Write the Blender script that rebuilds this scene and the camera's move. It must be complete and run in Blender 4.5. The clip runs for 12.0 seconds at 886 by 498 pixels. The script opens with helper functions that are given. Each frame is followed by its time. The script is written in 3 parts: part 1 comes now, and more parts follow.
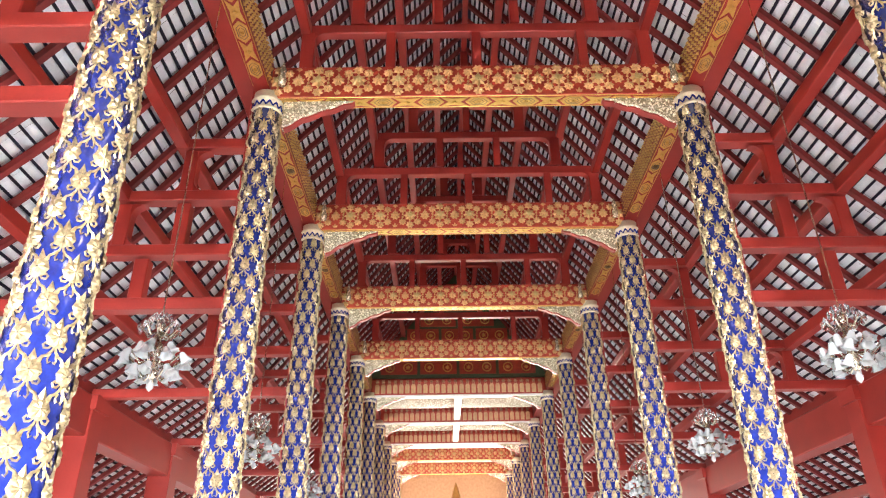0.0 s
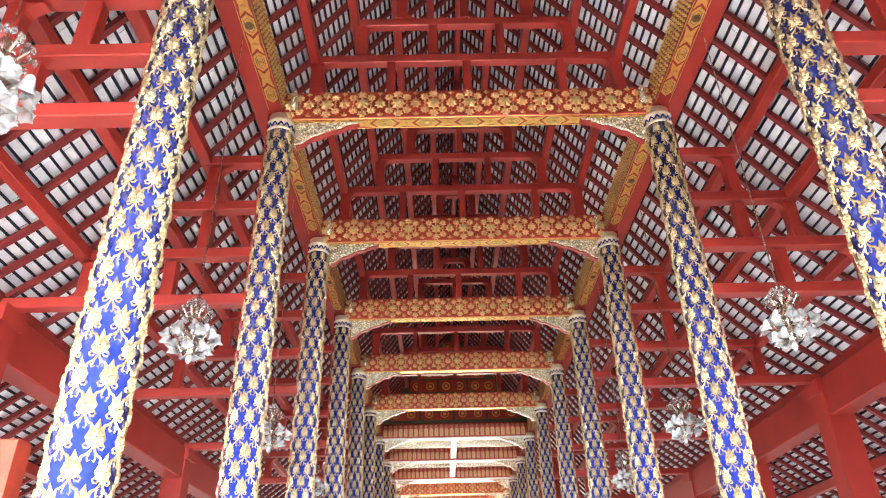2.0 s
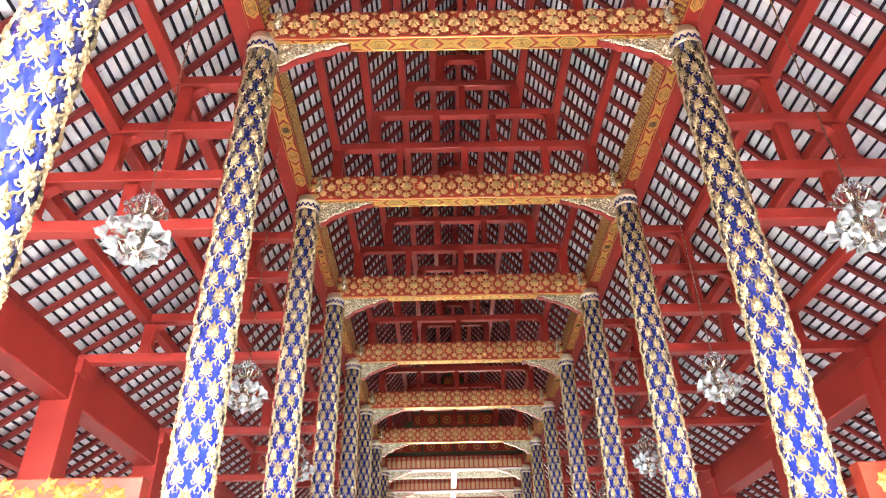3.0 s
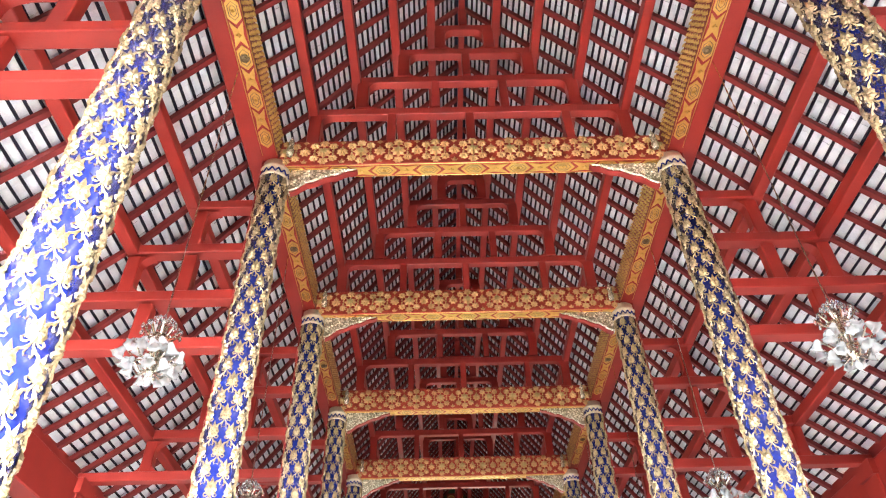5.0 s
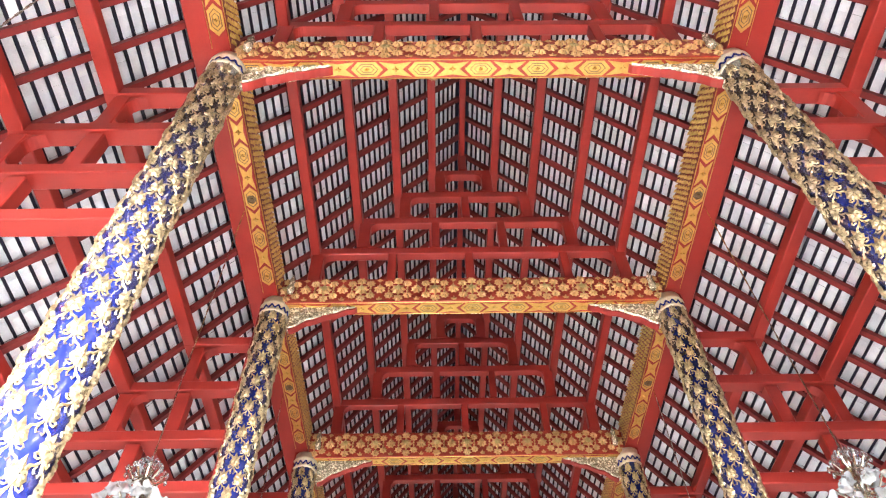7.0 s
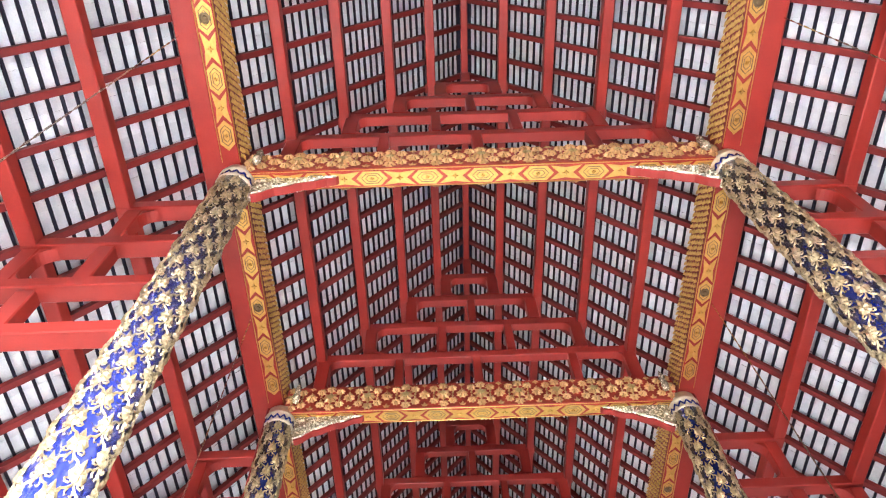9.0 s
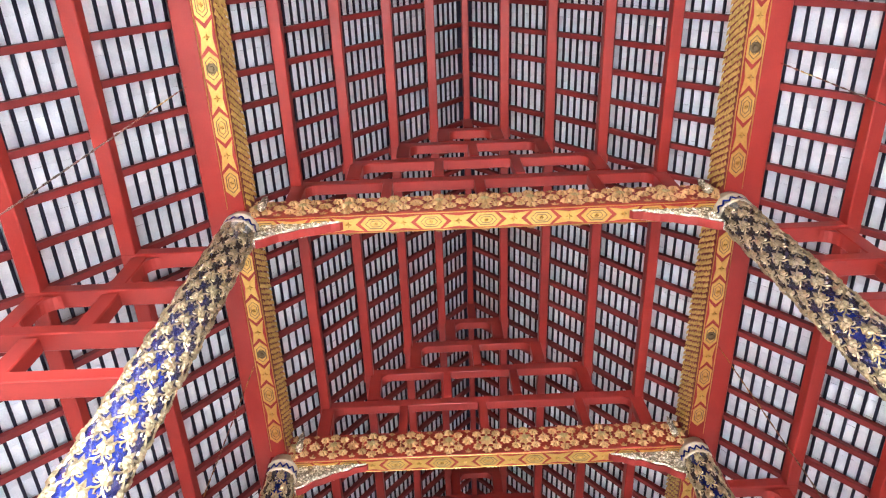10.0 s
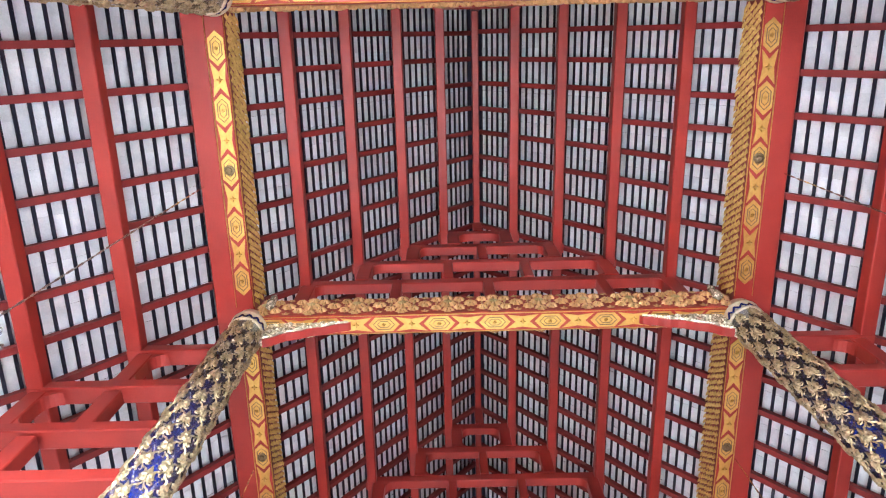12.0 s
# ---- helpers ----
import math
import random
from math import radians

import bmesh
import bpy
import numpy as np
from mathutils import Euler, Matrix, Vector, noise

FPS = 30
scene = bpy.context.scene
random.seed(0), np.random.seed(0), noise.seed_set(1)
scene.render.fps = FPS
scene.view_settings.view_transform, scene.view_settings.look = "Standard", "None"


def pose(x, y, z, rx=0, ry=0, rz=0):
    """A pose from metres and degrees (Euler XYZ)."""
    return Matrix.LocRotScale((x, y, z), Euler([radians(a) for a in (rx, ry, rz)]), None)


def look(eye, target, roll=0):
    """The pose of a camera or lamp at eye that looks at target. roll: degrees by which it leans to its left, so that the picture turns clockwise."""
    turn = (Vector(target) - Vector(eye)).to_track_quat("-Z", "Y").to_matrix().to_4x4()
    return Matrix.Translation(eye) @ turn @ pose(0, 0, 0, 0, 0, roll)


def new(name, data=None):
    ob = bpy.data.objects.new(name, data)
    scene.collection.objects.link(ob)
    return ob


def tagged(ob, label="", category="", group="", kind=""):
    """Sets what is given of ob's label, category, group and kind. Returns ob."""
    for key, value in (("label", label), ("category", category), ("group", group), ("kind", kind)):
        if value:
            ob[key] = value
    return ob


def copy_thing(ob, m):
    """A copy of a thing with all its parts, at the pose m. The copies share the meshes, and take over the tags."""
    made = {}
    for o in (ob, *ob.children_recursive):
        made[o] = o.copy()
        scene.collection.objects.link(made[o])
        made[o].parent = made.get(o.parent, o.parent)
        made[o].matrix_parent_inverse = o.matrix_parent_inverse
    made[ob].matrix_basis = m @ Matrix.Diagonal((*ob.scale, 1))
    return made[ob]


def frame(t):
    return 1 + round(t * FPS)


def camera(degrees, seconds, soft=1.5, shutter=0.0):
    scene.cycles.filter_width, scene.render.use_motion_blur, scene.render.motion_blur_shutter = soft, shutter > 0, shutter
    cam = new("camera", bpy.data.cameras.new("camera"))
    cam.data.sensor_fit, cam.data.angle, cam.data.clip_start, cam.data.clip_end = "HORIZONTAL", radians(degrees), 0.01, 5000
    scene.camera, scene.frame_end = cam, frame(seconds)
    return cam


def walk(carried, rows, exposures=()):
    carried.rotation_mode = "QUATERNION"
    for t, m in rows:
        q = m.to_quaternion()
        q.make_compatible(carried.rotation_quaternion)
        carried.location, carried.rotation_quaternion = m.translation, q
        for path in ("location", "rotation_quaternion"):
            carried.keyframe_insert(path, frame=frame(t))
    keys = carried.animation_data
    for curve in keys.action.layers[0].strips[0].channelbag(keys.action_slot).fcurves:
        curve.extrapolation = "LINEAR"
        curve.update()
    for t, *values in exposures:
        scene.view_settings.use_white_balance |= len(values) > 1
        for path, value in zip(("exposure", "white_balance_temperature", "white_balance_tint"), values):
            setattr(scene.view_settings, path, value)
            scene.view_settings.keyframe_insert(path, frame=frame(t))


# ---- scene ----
cam = camera(65.0, 12.0, soft=1.15)
# seconds, eye x y z, yaw, pitch, roll
PATH = [
    (0.0, -0.575, 7.000, 3.030, 0.09, 27.43, 0.72),
    (0.5, -0.575, 5.780, 2.838, 0.34, 27.90, 0.94),
    (1.0, -0.575, 4.600, 2.642, 0.12, 28.87, 1.13),
    (1.5, -0.575, 3.480, 2.384, 0.32, 29.59, 1.01),
    (2.0, -0.575, 2.380, 2.145, 0.09, 29.98, 1.28),
    (2.5, -0.575, 1.310, 1.915, 0.07, 30.82, 1.07),
    (2.7, -0.582, 0.910, 1.820, 0.07, 31.30, 1.14),
    (3.2, -0.588, 0.100, 1.640, 0.16, 32.80, 1.17),
    (3.7, -0.588, 0.000, 1.600, 0.31, 34.26, 1.26),
    (4.3, -0.588, 0.000, 1.600, 0.35, 36.73, 1.16),
    (4.5, -0.588, 0.000, 1.600, 0.30, 37.58, 1.20),
    (5.0, -0.588, 0.000, 1.600, 0.40, 41.10, 1.27),
    (5.5, -0.588, 0.000, 1.600, 0.46, 44.15, 1.33),
    (6.0, -0.588, 0.000, 1.600, 0.29, 47.02, 1.22),
    (6.5, -0.588, 0.000, 1.600, 0.12, 50.34, 1.10),
    (7.0, -0.588, 0.000, 1.600, -0.01, 52.48, 0.98),
    (9.0, -0.588, 0.000, 1.600, 1.44, 61.03, 1.33),
    (9.5, -0.588, 0.000, 1.600, 1.75, 62.98, 1.26),
    (10.0, -0.588, 0.000, 1.600, 1.98, 64.72, 1.24),
    (10.5, -0.588, 0.000, 1.600, 2.14, 66.79, 1.17),
    (11.0, -0.588, 0.000, 1.600, 2.10, 68.92, 1.01),
    (11.5, -0.588, 0.000, 1.600, 1.74, 71.14, 0.53),
    (12.0, -0.588, 0.000, 1.600, 1.29, 73.07, 0.21),
]
walk(cam, [(t, pose(x, y, z, 90 + pitch, roll, yaw)) for t, x, y, z, yaw, pitch, roll in PATH],
     exposures=[(0.0, 0.96, 6500, 9), (1.5, 0.84, 6500, 9), (2.7, 0.60, 6550, 10), (4.5, 0.56, 6550, 10), (7.0, 0.52, 6450, 10), (9.0, 0.42, 6100, 10), (12.0, 0.18, 5850, 10)])

# ---- light ----
world = bpy.data.worlds.new("sky")
scene.world = world
world.use_nodes = True
wn = world.node_tree.nodes
sky = wn.new("ShaderNodeTexSky")
sky.sky_type = "NISHITA"
sky.sun_disc = False
sky.sun_elevation, sky.sun_rotation = radians(50), radians(200)
world.node_tree.links.new(sky.outputs[0], wn["Background"].inputs[0])
wn["Background"].inputs[1].default_value = 0.15
sun = new("sun", bpy.data.lights.new("sun", "SUN"))
sun.data.energy, sun.data.angle, sun.data.color = 4.0, radians(0.5), (1.0, 0.95, 0.88)
sun.matrix_world = look((0, 0, 0), (-math.sin(radians(200)) * 0.64, -math.cos(radians(200)) * 0.64, -0.77))
# daylight standing in the open front and in the open sides of the hall
def row_y(k):
    return 3.34 + 3.833 * k


def opening_light(name, eye, target, sx, sy, watts, color, spread=170):
    la = bpy.data.lights.new(name, "AREA")
    la.shape, la.size, la.size_y, la.energy, la.color = "RECTANGLE", sx, sy, watts, color
    la.spread = radians(spread)
    ob = new(name, la)
    ob.matrix_world = look(eye, target)
opening_light("front_daylight", (-2.6, -8.0, 3.4), (-3.4, 7, -2.6), 6.5, 5.4, 7400, (0.92, 0.97, 1.0), 72)
opening_light("side_daylight", (-11.5, 13, 2.4), (-2, 13, -0.5), 42, 3.2, 1300, (0.92, 0.97, 1.0), 95)
opening_light("side_daylight", (11.5, 13, 2.4), (2, 13, -0.5), 42, 3.2, 1500, (0.92, 0.97, 1.0), 95)
opening_light("end_daylight", (0, row_y(11) + 1.3, 3.4), (0, 20, 9.5), 6.4, 5.5, 2600, (1.0, 0.93, 0.82))

# ---- materials ----
def material(name, base, rough=0.5, metal=0.0, dark=None, scale=8.0, bump=0.15, fine=60.0, coat=0.0, per_object=0.0, per_island=0.0, spec=0.5, wear=0.12):
    """Two scales of variation in colour, roughness and relief."""
    m = bpy.data.materials.new(name)
    m.use_nodes = True
    nt = m.node_tree
    b = nt.nodes["Principled BSDF"]
    co = nt.nodes.new("ShaderNodeTexCoord")
    n1 = nt.nodes.new("ShaderNodeTexNoise")
    n1.inputs["Scale"].default_value, n1.inputs["Detail"].default_value = scale, 6
    n2 = nt.nodes.new("ShaderNodeTexNoise")
    n2.inputs["Scale"].default_value, n2.inputs["Detail"].default_value = fine, 3
    nt.links.new(co.outputs["Object"], n1.inputs[0])
    nt.links.new(co.outputs["Object"], n2.inputs[0])
    ramp = nt.nodes.new("ShaderNodeValToRGB")
    d = dark or tuple(c * 0.72 for c in base)
    ramp.color_ramp.elements[0].position, ramp.color_ramp.elements[1].position = 0.3, 0.62
    ramp.color_ramp.elements[0].color, ramp.color_ramp.elements[1].color = (*d, 1), (*base, 1)
    mixn = nt.nodes.new("ShaderNodeMath")
    mixn.operation = "MULTIPLY_ADD"
    mixn.inputs[1].default_value = 0.3
    nt.links.new(n2.outputs[0], mixn.inputs[0])
    sub = nt.nodes.new("ShaderNodeMath")
    sub.operation = "MULTIPLY"
    sub.inputs[1].default_value = 0.7
    nt.links.new(n1.outputs[0], sub.inputs[0])
    nt.links.new(sub.outputs[0], mixn.inputs[2])
    nt.links.new(mixn.outputs[0], ramp.inputs[0])
    colour = ramp.outputs[0]
    if per_object or per_island:
        hsv = nt.nodes.new("ShaderNodeHueSaturation")
        mr = nt.nodes.new("ShaderNodeMapRange")
        k = per_object or per_island
        mr.inputs["To Min"].default_value, mr.inputs["To Max"].default_value = 1 - k, 1 + k
        if per_object:
            nt.links.new(nt.nodes.new("ShaderNodeObjectInfo").outputs["Random"], mr.inputs[0])
        else:
            nt.links.new(nt.nodes.new("ShaderNodeNewGeometry").outputs["Random Per Island"], mr.inputs[0])
        nt.links.new(mr.outputs[0], hsv.inputs["Value"])
        nt.links.new(colour, hsv.inputs["Color"])
        colour = hsv.outputs[0]
    nt.links.new(colour, b.inputs["Base Color"])
    rr = nt.nodes.new("ShaderNodeMapRange")
    rr.inputs["To Min"].default_value, rr.inputs["To Max"].default_value = max(0.03, rough - wear), min(1, rough + wear)
    nt.links.new(n1.outputs[0], rr.inputs[0])
    nt.links.new(rr.outputs[0], b.inputs["Roughness"])
    bp = nt.nodes.new("ShaderNodeBump")
    bp.inputs["Strength"].default_value, bp.inputs["Distance"].default_value = bump, 0.01
    nt.links.new(mixn.outputs[0], bp.inputs["Height"])
    nt.links.new(bp.outputs[0], b.inputs["Normal"])
    b.inputs["Metallic"].default_value, b.inputs["Coat Weight"].default_value = metal, coat
    b.inputs["Specular IOR Level"].default_value = spec
    return m


RED = material("red_lacquer_paint", (0.325, 0.030, 0.022), 0.38, dark=(0.25, 0.022, 0.017), scale=2.2, bump=0.05, spec=0.38, per_object=0.08, wear=0.05)
# RED made darker, with the dimness under the roof put into the rafters' colour
RAFTER_RED = material("shade_darkened_red", (0.20, 0.022, 0.020), 0.5, dark=(0.14, 0.015, 0.014), spec=0.3, scale=3, per_object=0.15)
GOLD = material("gold_leaf", (0.70, 0.45, 0.13), 0.36, 0.75, dark=(0.56, 0.32, 0.08), scale=14, bump=0.6)
PALE_GOLD = material("pale_gold_leaf", (0.60, 0.48, 0.28), 0.32, 0.7, dark=(0.26, 0.19, 0.10), scale=22, bump=0.6)
SILVER_GOLD = material("mirror_glass_and_gold", (0.88, 0.83, 0.68), 0.26, 0.55, dark=(0.52, 0.45, 0.28), scale=30, bump=0.6)
BONE_GOLD = material("bone_coloured_gilding", (0.62, 0.38, 0.17), 0.42, 0.25, dark=(0.44, 0.23, 0.09), scale=14, bump=0.3)
OLD_GOLD = material("old_gold_carving", (0.80, 0.55, 0.19), 0.36, 0.6, dark=(0.44, 0.26, 0.07), scale=16, bump=0.4)
GREEN_GOLD = material("greenish_gold_leaf", (0.54, 0.43, 0.20), 0.40, 0.4, dark=(0.38, 0.29, 0.11), scale=16, bump=0.3)
DARK_METAL = material("darkened_gold", (0.20, 0.14, 0.07), 0.4, 0.5, scale=30)
BLUE = material("blue_mirror_glass", (0.020, 0.038, 0.30), 0.2, 0.1, dark=(0.010, 0.017, 0.13), scale=12, bump=0.25, coat=0.4)
BEAM_RED = material("carved_red_ground", (0.40, 0.046, 0.019), 0.45, dark=(0.25, 0.020, 0.010), scale=10)
TILE = material("roof_tile_underside", (0.92, 0.94, 0.98), 0.8, dark=(0.66, 0.69, 0.74), scale=4.5, bump=0.3, per_island=0.1)
TILE_SINGLE = material("roof_tile", (0.92, 0.94, 0.98), 0.8, dark=(0.66, 0.69, 0.74), scale=4.5, bump=0.3, per_object=0.1)
BATTEN = material("dark_batten", (0.011, 0.010, 0.022), 0.7, spec=0.2, scale=6, per_object=0.3)
CREAM = material("cream_gilded_plaster", (0.80, 0.72, 0.55), 0.35, 0.2, dark=(0.62, 0.52, 0.36), scale=24, bump=0.4)
WHITE = material("white_paint", (0.82, 0.80, 0.76), 0.45, dark=(0.72, 0.69, 0.64))
STONE = material("polished_stone_floor", (0.70, 0.67, 0.62), 0.6, dark=(0.58, 0.55, 0.50), scale=1.2, per_object=0.05)
GROUND = material("pale_paving", (0.42, 0.40, 0.36), 0.8, dark=(0.32, 0.30, 0.27), scale=0.8)
CHROME = material("chandelier_metal", (0.75, 0.70, 0.58), 0.18, 1.0, scale=20)
GREEN = material("dark_green_paint", (0.05, 0.075, 0.03), 0.5, scale=6)
glass = bpy.data.materials.new("frosted_glass")
glass.use_nodes = True
gb = glass.node_tree.nodes["Principled BSDF"]
gb.inputs["Base Color"].default_value = (0.82, 0.84, 0.86, 1)
gb.inputs["Roughness"].default_value = 0.12
gb.inputs["Transmission Weight"].default_value = 0.6
gb.inputs["IOR"].default_value = 1.48

CRYSTAL = glass.copy()
CRYSTAL.name = "cut_crystal"
cb = CRYSTAL.node_tree.nodes["Principled BSDF"]
cb.inputs["Roughness"].default_value, cb.inputs["Transmission Weight"].default_value = 0.03, 0.95


# ---- mesh helpers ----
def box(bm, x0, x1, y0, y1, z0, z1):
    vs = [bm.verts.new(p) for p in ((x0, y0, z0), (x1, y0, z0), (x1, y1, z0), (x0, y1, z0), (x0, y0, z1), (x1, y0, z1), (x1, y1, z1), (x0, y1, z1))]
    for f in ((0, 3, 2, 1), (4, 5, 6, 7), (0, 1, 5, 4), (1, 2, 6, 5), (2, 3, 7, 6), (3, 0, 4, 7)):
        bm.faces.new([vs[i] for i in f])


def soft_box(bm, x0, x1, y0, y1, z0, z1, c=0.015):
    """A box with its long edges along its longest side chamfered."""
    d = (x1 - x0, y1 - y0, z1 - z0)
    a = d.index(max(d))
    lo, hi = (x0, y0, z0), (x1, y1, z1)
    u, v = [i for i in range(3) if i != a]
    prof = [(lo[u] + c, lo[v]), (hi[u] - c, lo[v]), (hi[u], lo[v] + c), (hi[u], hi[v] - c), (hi[u] - c, hi[v]), (lo[u] + c, hi[v]), (lo[u], hi[v] - c), (lo[u], lo[v] + c)]
    rings = []
    for w in (lo[a], hi[a]):
        ring = []
        for p in prof:
            q = [0, 0, 0]
            q[a], q[u], q[v] = w, p[0], p[1]
            ring.append(bm.verts.new(q))
        rings.append(ring)
    for i in range(8):
        bm.faces.new((rings[0][i], rings[0][(i + 1) % 8], rings[1][(i + 1) % 8], rings[1][i]))
    bm.faces.new(rings[0][::-1])
    bm.faces.new(rings[1])


def bar(bm, p, q, w, h, up=(0, 0, 1)):
    """A rectangular bar from p to q."""
    p, q = Vector(p), Vector(q)
    d = (q - p).normalized()
    s = d.cross(Vector(up)).normalized() * w / 2
    t = s.cross(d).normalized() * h / 2
    a = [bm.verts.new(o + i * s + j * t) for o in (p, q) for i, j in ((-1, -1), (1, -1), (1, 1), (-1, 1))]
    for f in ((0, 1, 2, 3), (7, 6, 5, 4), (0, 4, 5, 1), (1, 5, 6, 2), (2, 6, 7, 3), (3, 7, 4, 0)):
        bm.faces.new([a[i] for i in f])


def lathe(bm, prof, n=16, centre=(0, 0, 0)):
    rings = []
    for r, z in prof:
        rings.append([bm.verts.new((centre[0] + r * math.cos(2 * math.pi * i / n), centre[1] + r * math.sin(2 * math.pi * i / n), centre[2] + z)) for i in range(n)])
    for a, b in zip(rings, rings[1:]):
        for i in range(n):
            bm.faces.new((a[i], a[(i + 1) % n], b[(i + 1) % n], b[i]))
    bm.faces.new(rings[0][::-1])
    bm.faces.new(rings[-1])


def extrude(bm, outline, to3, depth):
    """A flat outline given depth. to3 maps (u, v, w) to a place."""
    a = [bm.verts.new(to3(u, v, 0)) for u, v in outline]
    b = [bm.verts.new(to3(u, v, depth)) for u, v in outline]
    n = len(a)
    for i in range(n):
        bm.faces.new((a[i], a[(i + 1) % n], b[(i + 1) % n], b[i]))
    bm.faces.new(a[::-1])
    bm.faces.new(b)


def finish(name, bm, mat, smooth=False):
    bmesh.ops.recalc_face_normals(bm, faces=bm.faces[:])
    me = bpy.data.meshes.new(name)
    bm.to_mesh(me)
    bm.free()
    me.materials.append(mat)
    if smooth:
        me.polygons.foreach_set("use_smooth", [True] * len(me.polygons))
    return me


def part(name, bm, mat, parent, label="", smooth=False):
    ob = new(name, bm if isinstance(bm, bpy.types.Mesh) else finish(name, bm, mat, smooth))
    ob.parent = parent
    if label:
        ob["label"] = label
    return ob


def thing(name, label, category, group="", kind="", at=(0, 0, 0)):
    ob = new(name)
    ob.location = at
    ob.empty_display_size = 0.2
    return tagged(ob, label, category, group, kind)


def B():
    return bmesh.new()


# ---- the plan ----
BAY, ROW0 = 3.833, 3.34
FIRST, LAST = -2, 11
GABLE = 7


def row(k):
    return ROW0 + BAY * k


HALF = 3.0           # nave columns stand at x = -3 and 3
RING = 9.38          # height of the column's capital ring
NAVE = [(3.10, 10.20), (2.54, 10.84), (1.90, 11.71), (1.24, 12.54), (0.60, 13.32), (0.0, 14.03)]
AISLE = [(3.30, 9.78), (4.06, 8.78), (4.70, 7.95), (5.52, 7.12), (6.45, 6.42)]
OUTER = [(6.75, 5.75), (7.7, 5.05), (8.7, 4.45), (9.8, 3.95)]
Y0, Y1 = row(FIRST) - 3.4, row(GABLE) + 0.2
YE = row(LAST) + 1.5

# ---- ground and floor ----
bm = B()
box(bm, -3000, 3000, -3000, 3000, -0.9, -0.6)
tagged(part("ground", bm, GROUND, None), "pale paved ground round the hall", "ground", kind="structure")
bm = B()
box(bm, -10.2, 10.2, Y0 - 2, YE + 1, -0.6, 0)
tagged(part("floor", bm, STONE, None), "polished pale stone floor of the hall", "floor", kind="structure")


# ---- columns ----
def flower(bm, to3, cu, cv, r, petals=8, lift=0.02, base=0.0, turn=0.0, inner=0.45):
    """A carved flower: pointed petals round a raised heart."""
    n = petals * 2
    heart = bm.verts.new(to3(cu, cv, base + lift))
    ring = []
    for i in range(n):
        a = turn + math.pi * i / petals
        rr = r if i % 2 == 0 else r * inner
        ring.append(bm.verts.new(to3(cu + rr * math.cos(a), cv + rr * math.sin(a), base)))
    mid = []
    for i in range(n):
        a = turn + math.pi * i / petals
        rr = r * 0.55 if i % 2 == 0 else r * inner * 0.7
        mid.append(bm.verts.new(to3(cu + rr * math.cos(a), cv + rr * math.sin(a), base + lift * (1.0 if i % 2 == 0 else 0.55))))
    for i in range(n):
        j = (i + 1) % n
        bm.faces.new((ring[i], ring[j], mid[j], mid[i]))
        bm.faces.new((mid[i], mid[j], heart))


def ribbon(bm, to3, pts, w, lift):
    """A raised ridge along a line of (u, v)."""
    prev = None
    for i, (u, v) in enumerate(pts):
        a, b = pts[max(0, i - 1)], pts[min(len(pts) - 1, i + 1)]
        d = Vector((b[0] - a[0], b[1] - a[1])).normalized()
        ww = w * (0.55 if i in (0, len(pts) - 1) else 1)
        n = Vector((-d.y, d.x)) * ww
        cur = (bm.verts.new(to3(u - n.x, v - n.y, 0)), bm.verts.new(to3(u, v, lift)), bm.verts.new(to3(u + n.x, v + n.y, 0)))
        if prev:
            bm.faces.new((prev[0], cur[0], cur[1], prev[1]))
            bm.faces.new((prev[1], cur[1], cur[2], prev[2]))
        prev = cur


def petal(bm, to3, u, v, ang, length, width, lift):
    """A pointed leaf with a raised midrib, from its root (u, v) along ang."""
    c, d = math.cos(ang), math.sin(ang)

    def at(a, b, w):
        return bm.verts.new(to3(u + a * c - b * d, v + a * d + b * c, w))
    root, tip = at(0, 0, lift * 0.5), at(length, 0, lift * 0.7)
    mid = at(length * 0.45, 0, lift)
    left, right = at(length * 0.38, width / 2, 0), at(length * 0.38, -width / 2, 0)
    for f in ((root, mid, left), (left, mid, tip), (root, right, mid), (right, tip, mid)):
        bm.faces.new(f)


def heart_dots(bm, to3, u, v, r=0.013, lift=0.031):
    ring = [bm.verts.new(to3(u + r * math.cos(i * math.pi / 3), v + r * math.sin(i * math.pi / 3), lift - 0.004)) for i in range(6)]
    top = bm.verts.new(to3(u, v, lift))
    for i in range(6):
        bm.faces.new((ring[i], ring[(i + 1) % 6], top))


def column_at(m):
    return copy_thing(COLUMN, m)


R_COL, TAPER = 0.240, 0.0046
R_TOP = R_COL - TAPER * 9.3


def wrap(u, v, w):
    """u along the girth and v up, on the shaft."""
    r = R_COL - TAPER * v + w + 0.002
    a = u / R_COL
    return (r * math.cos(a), r * math.sin(a), v)


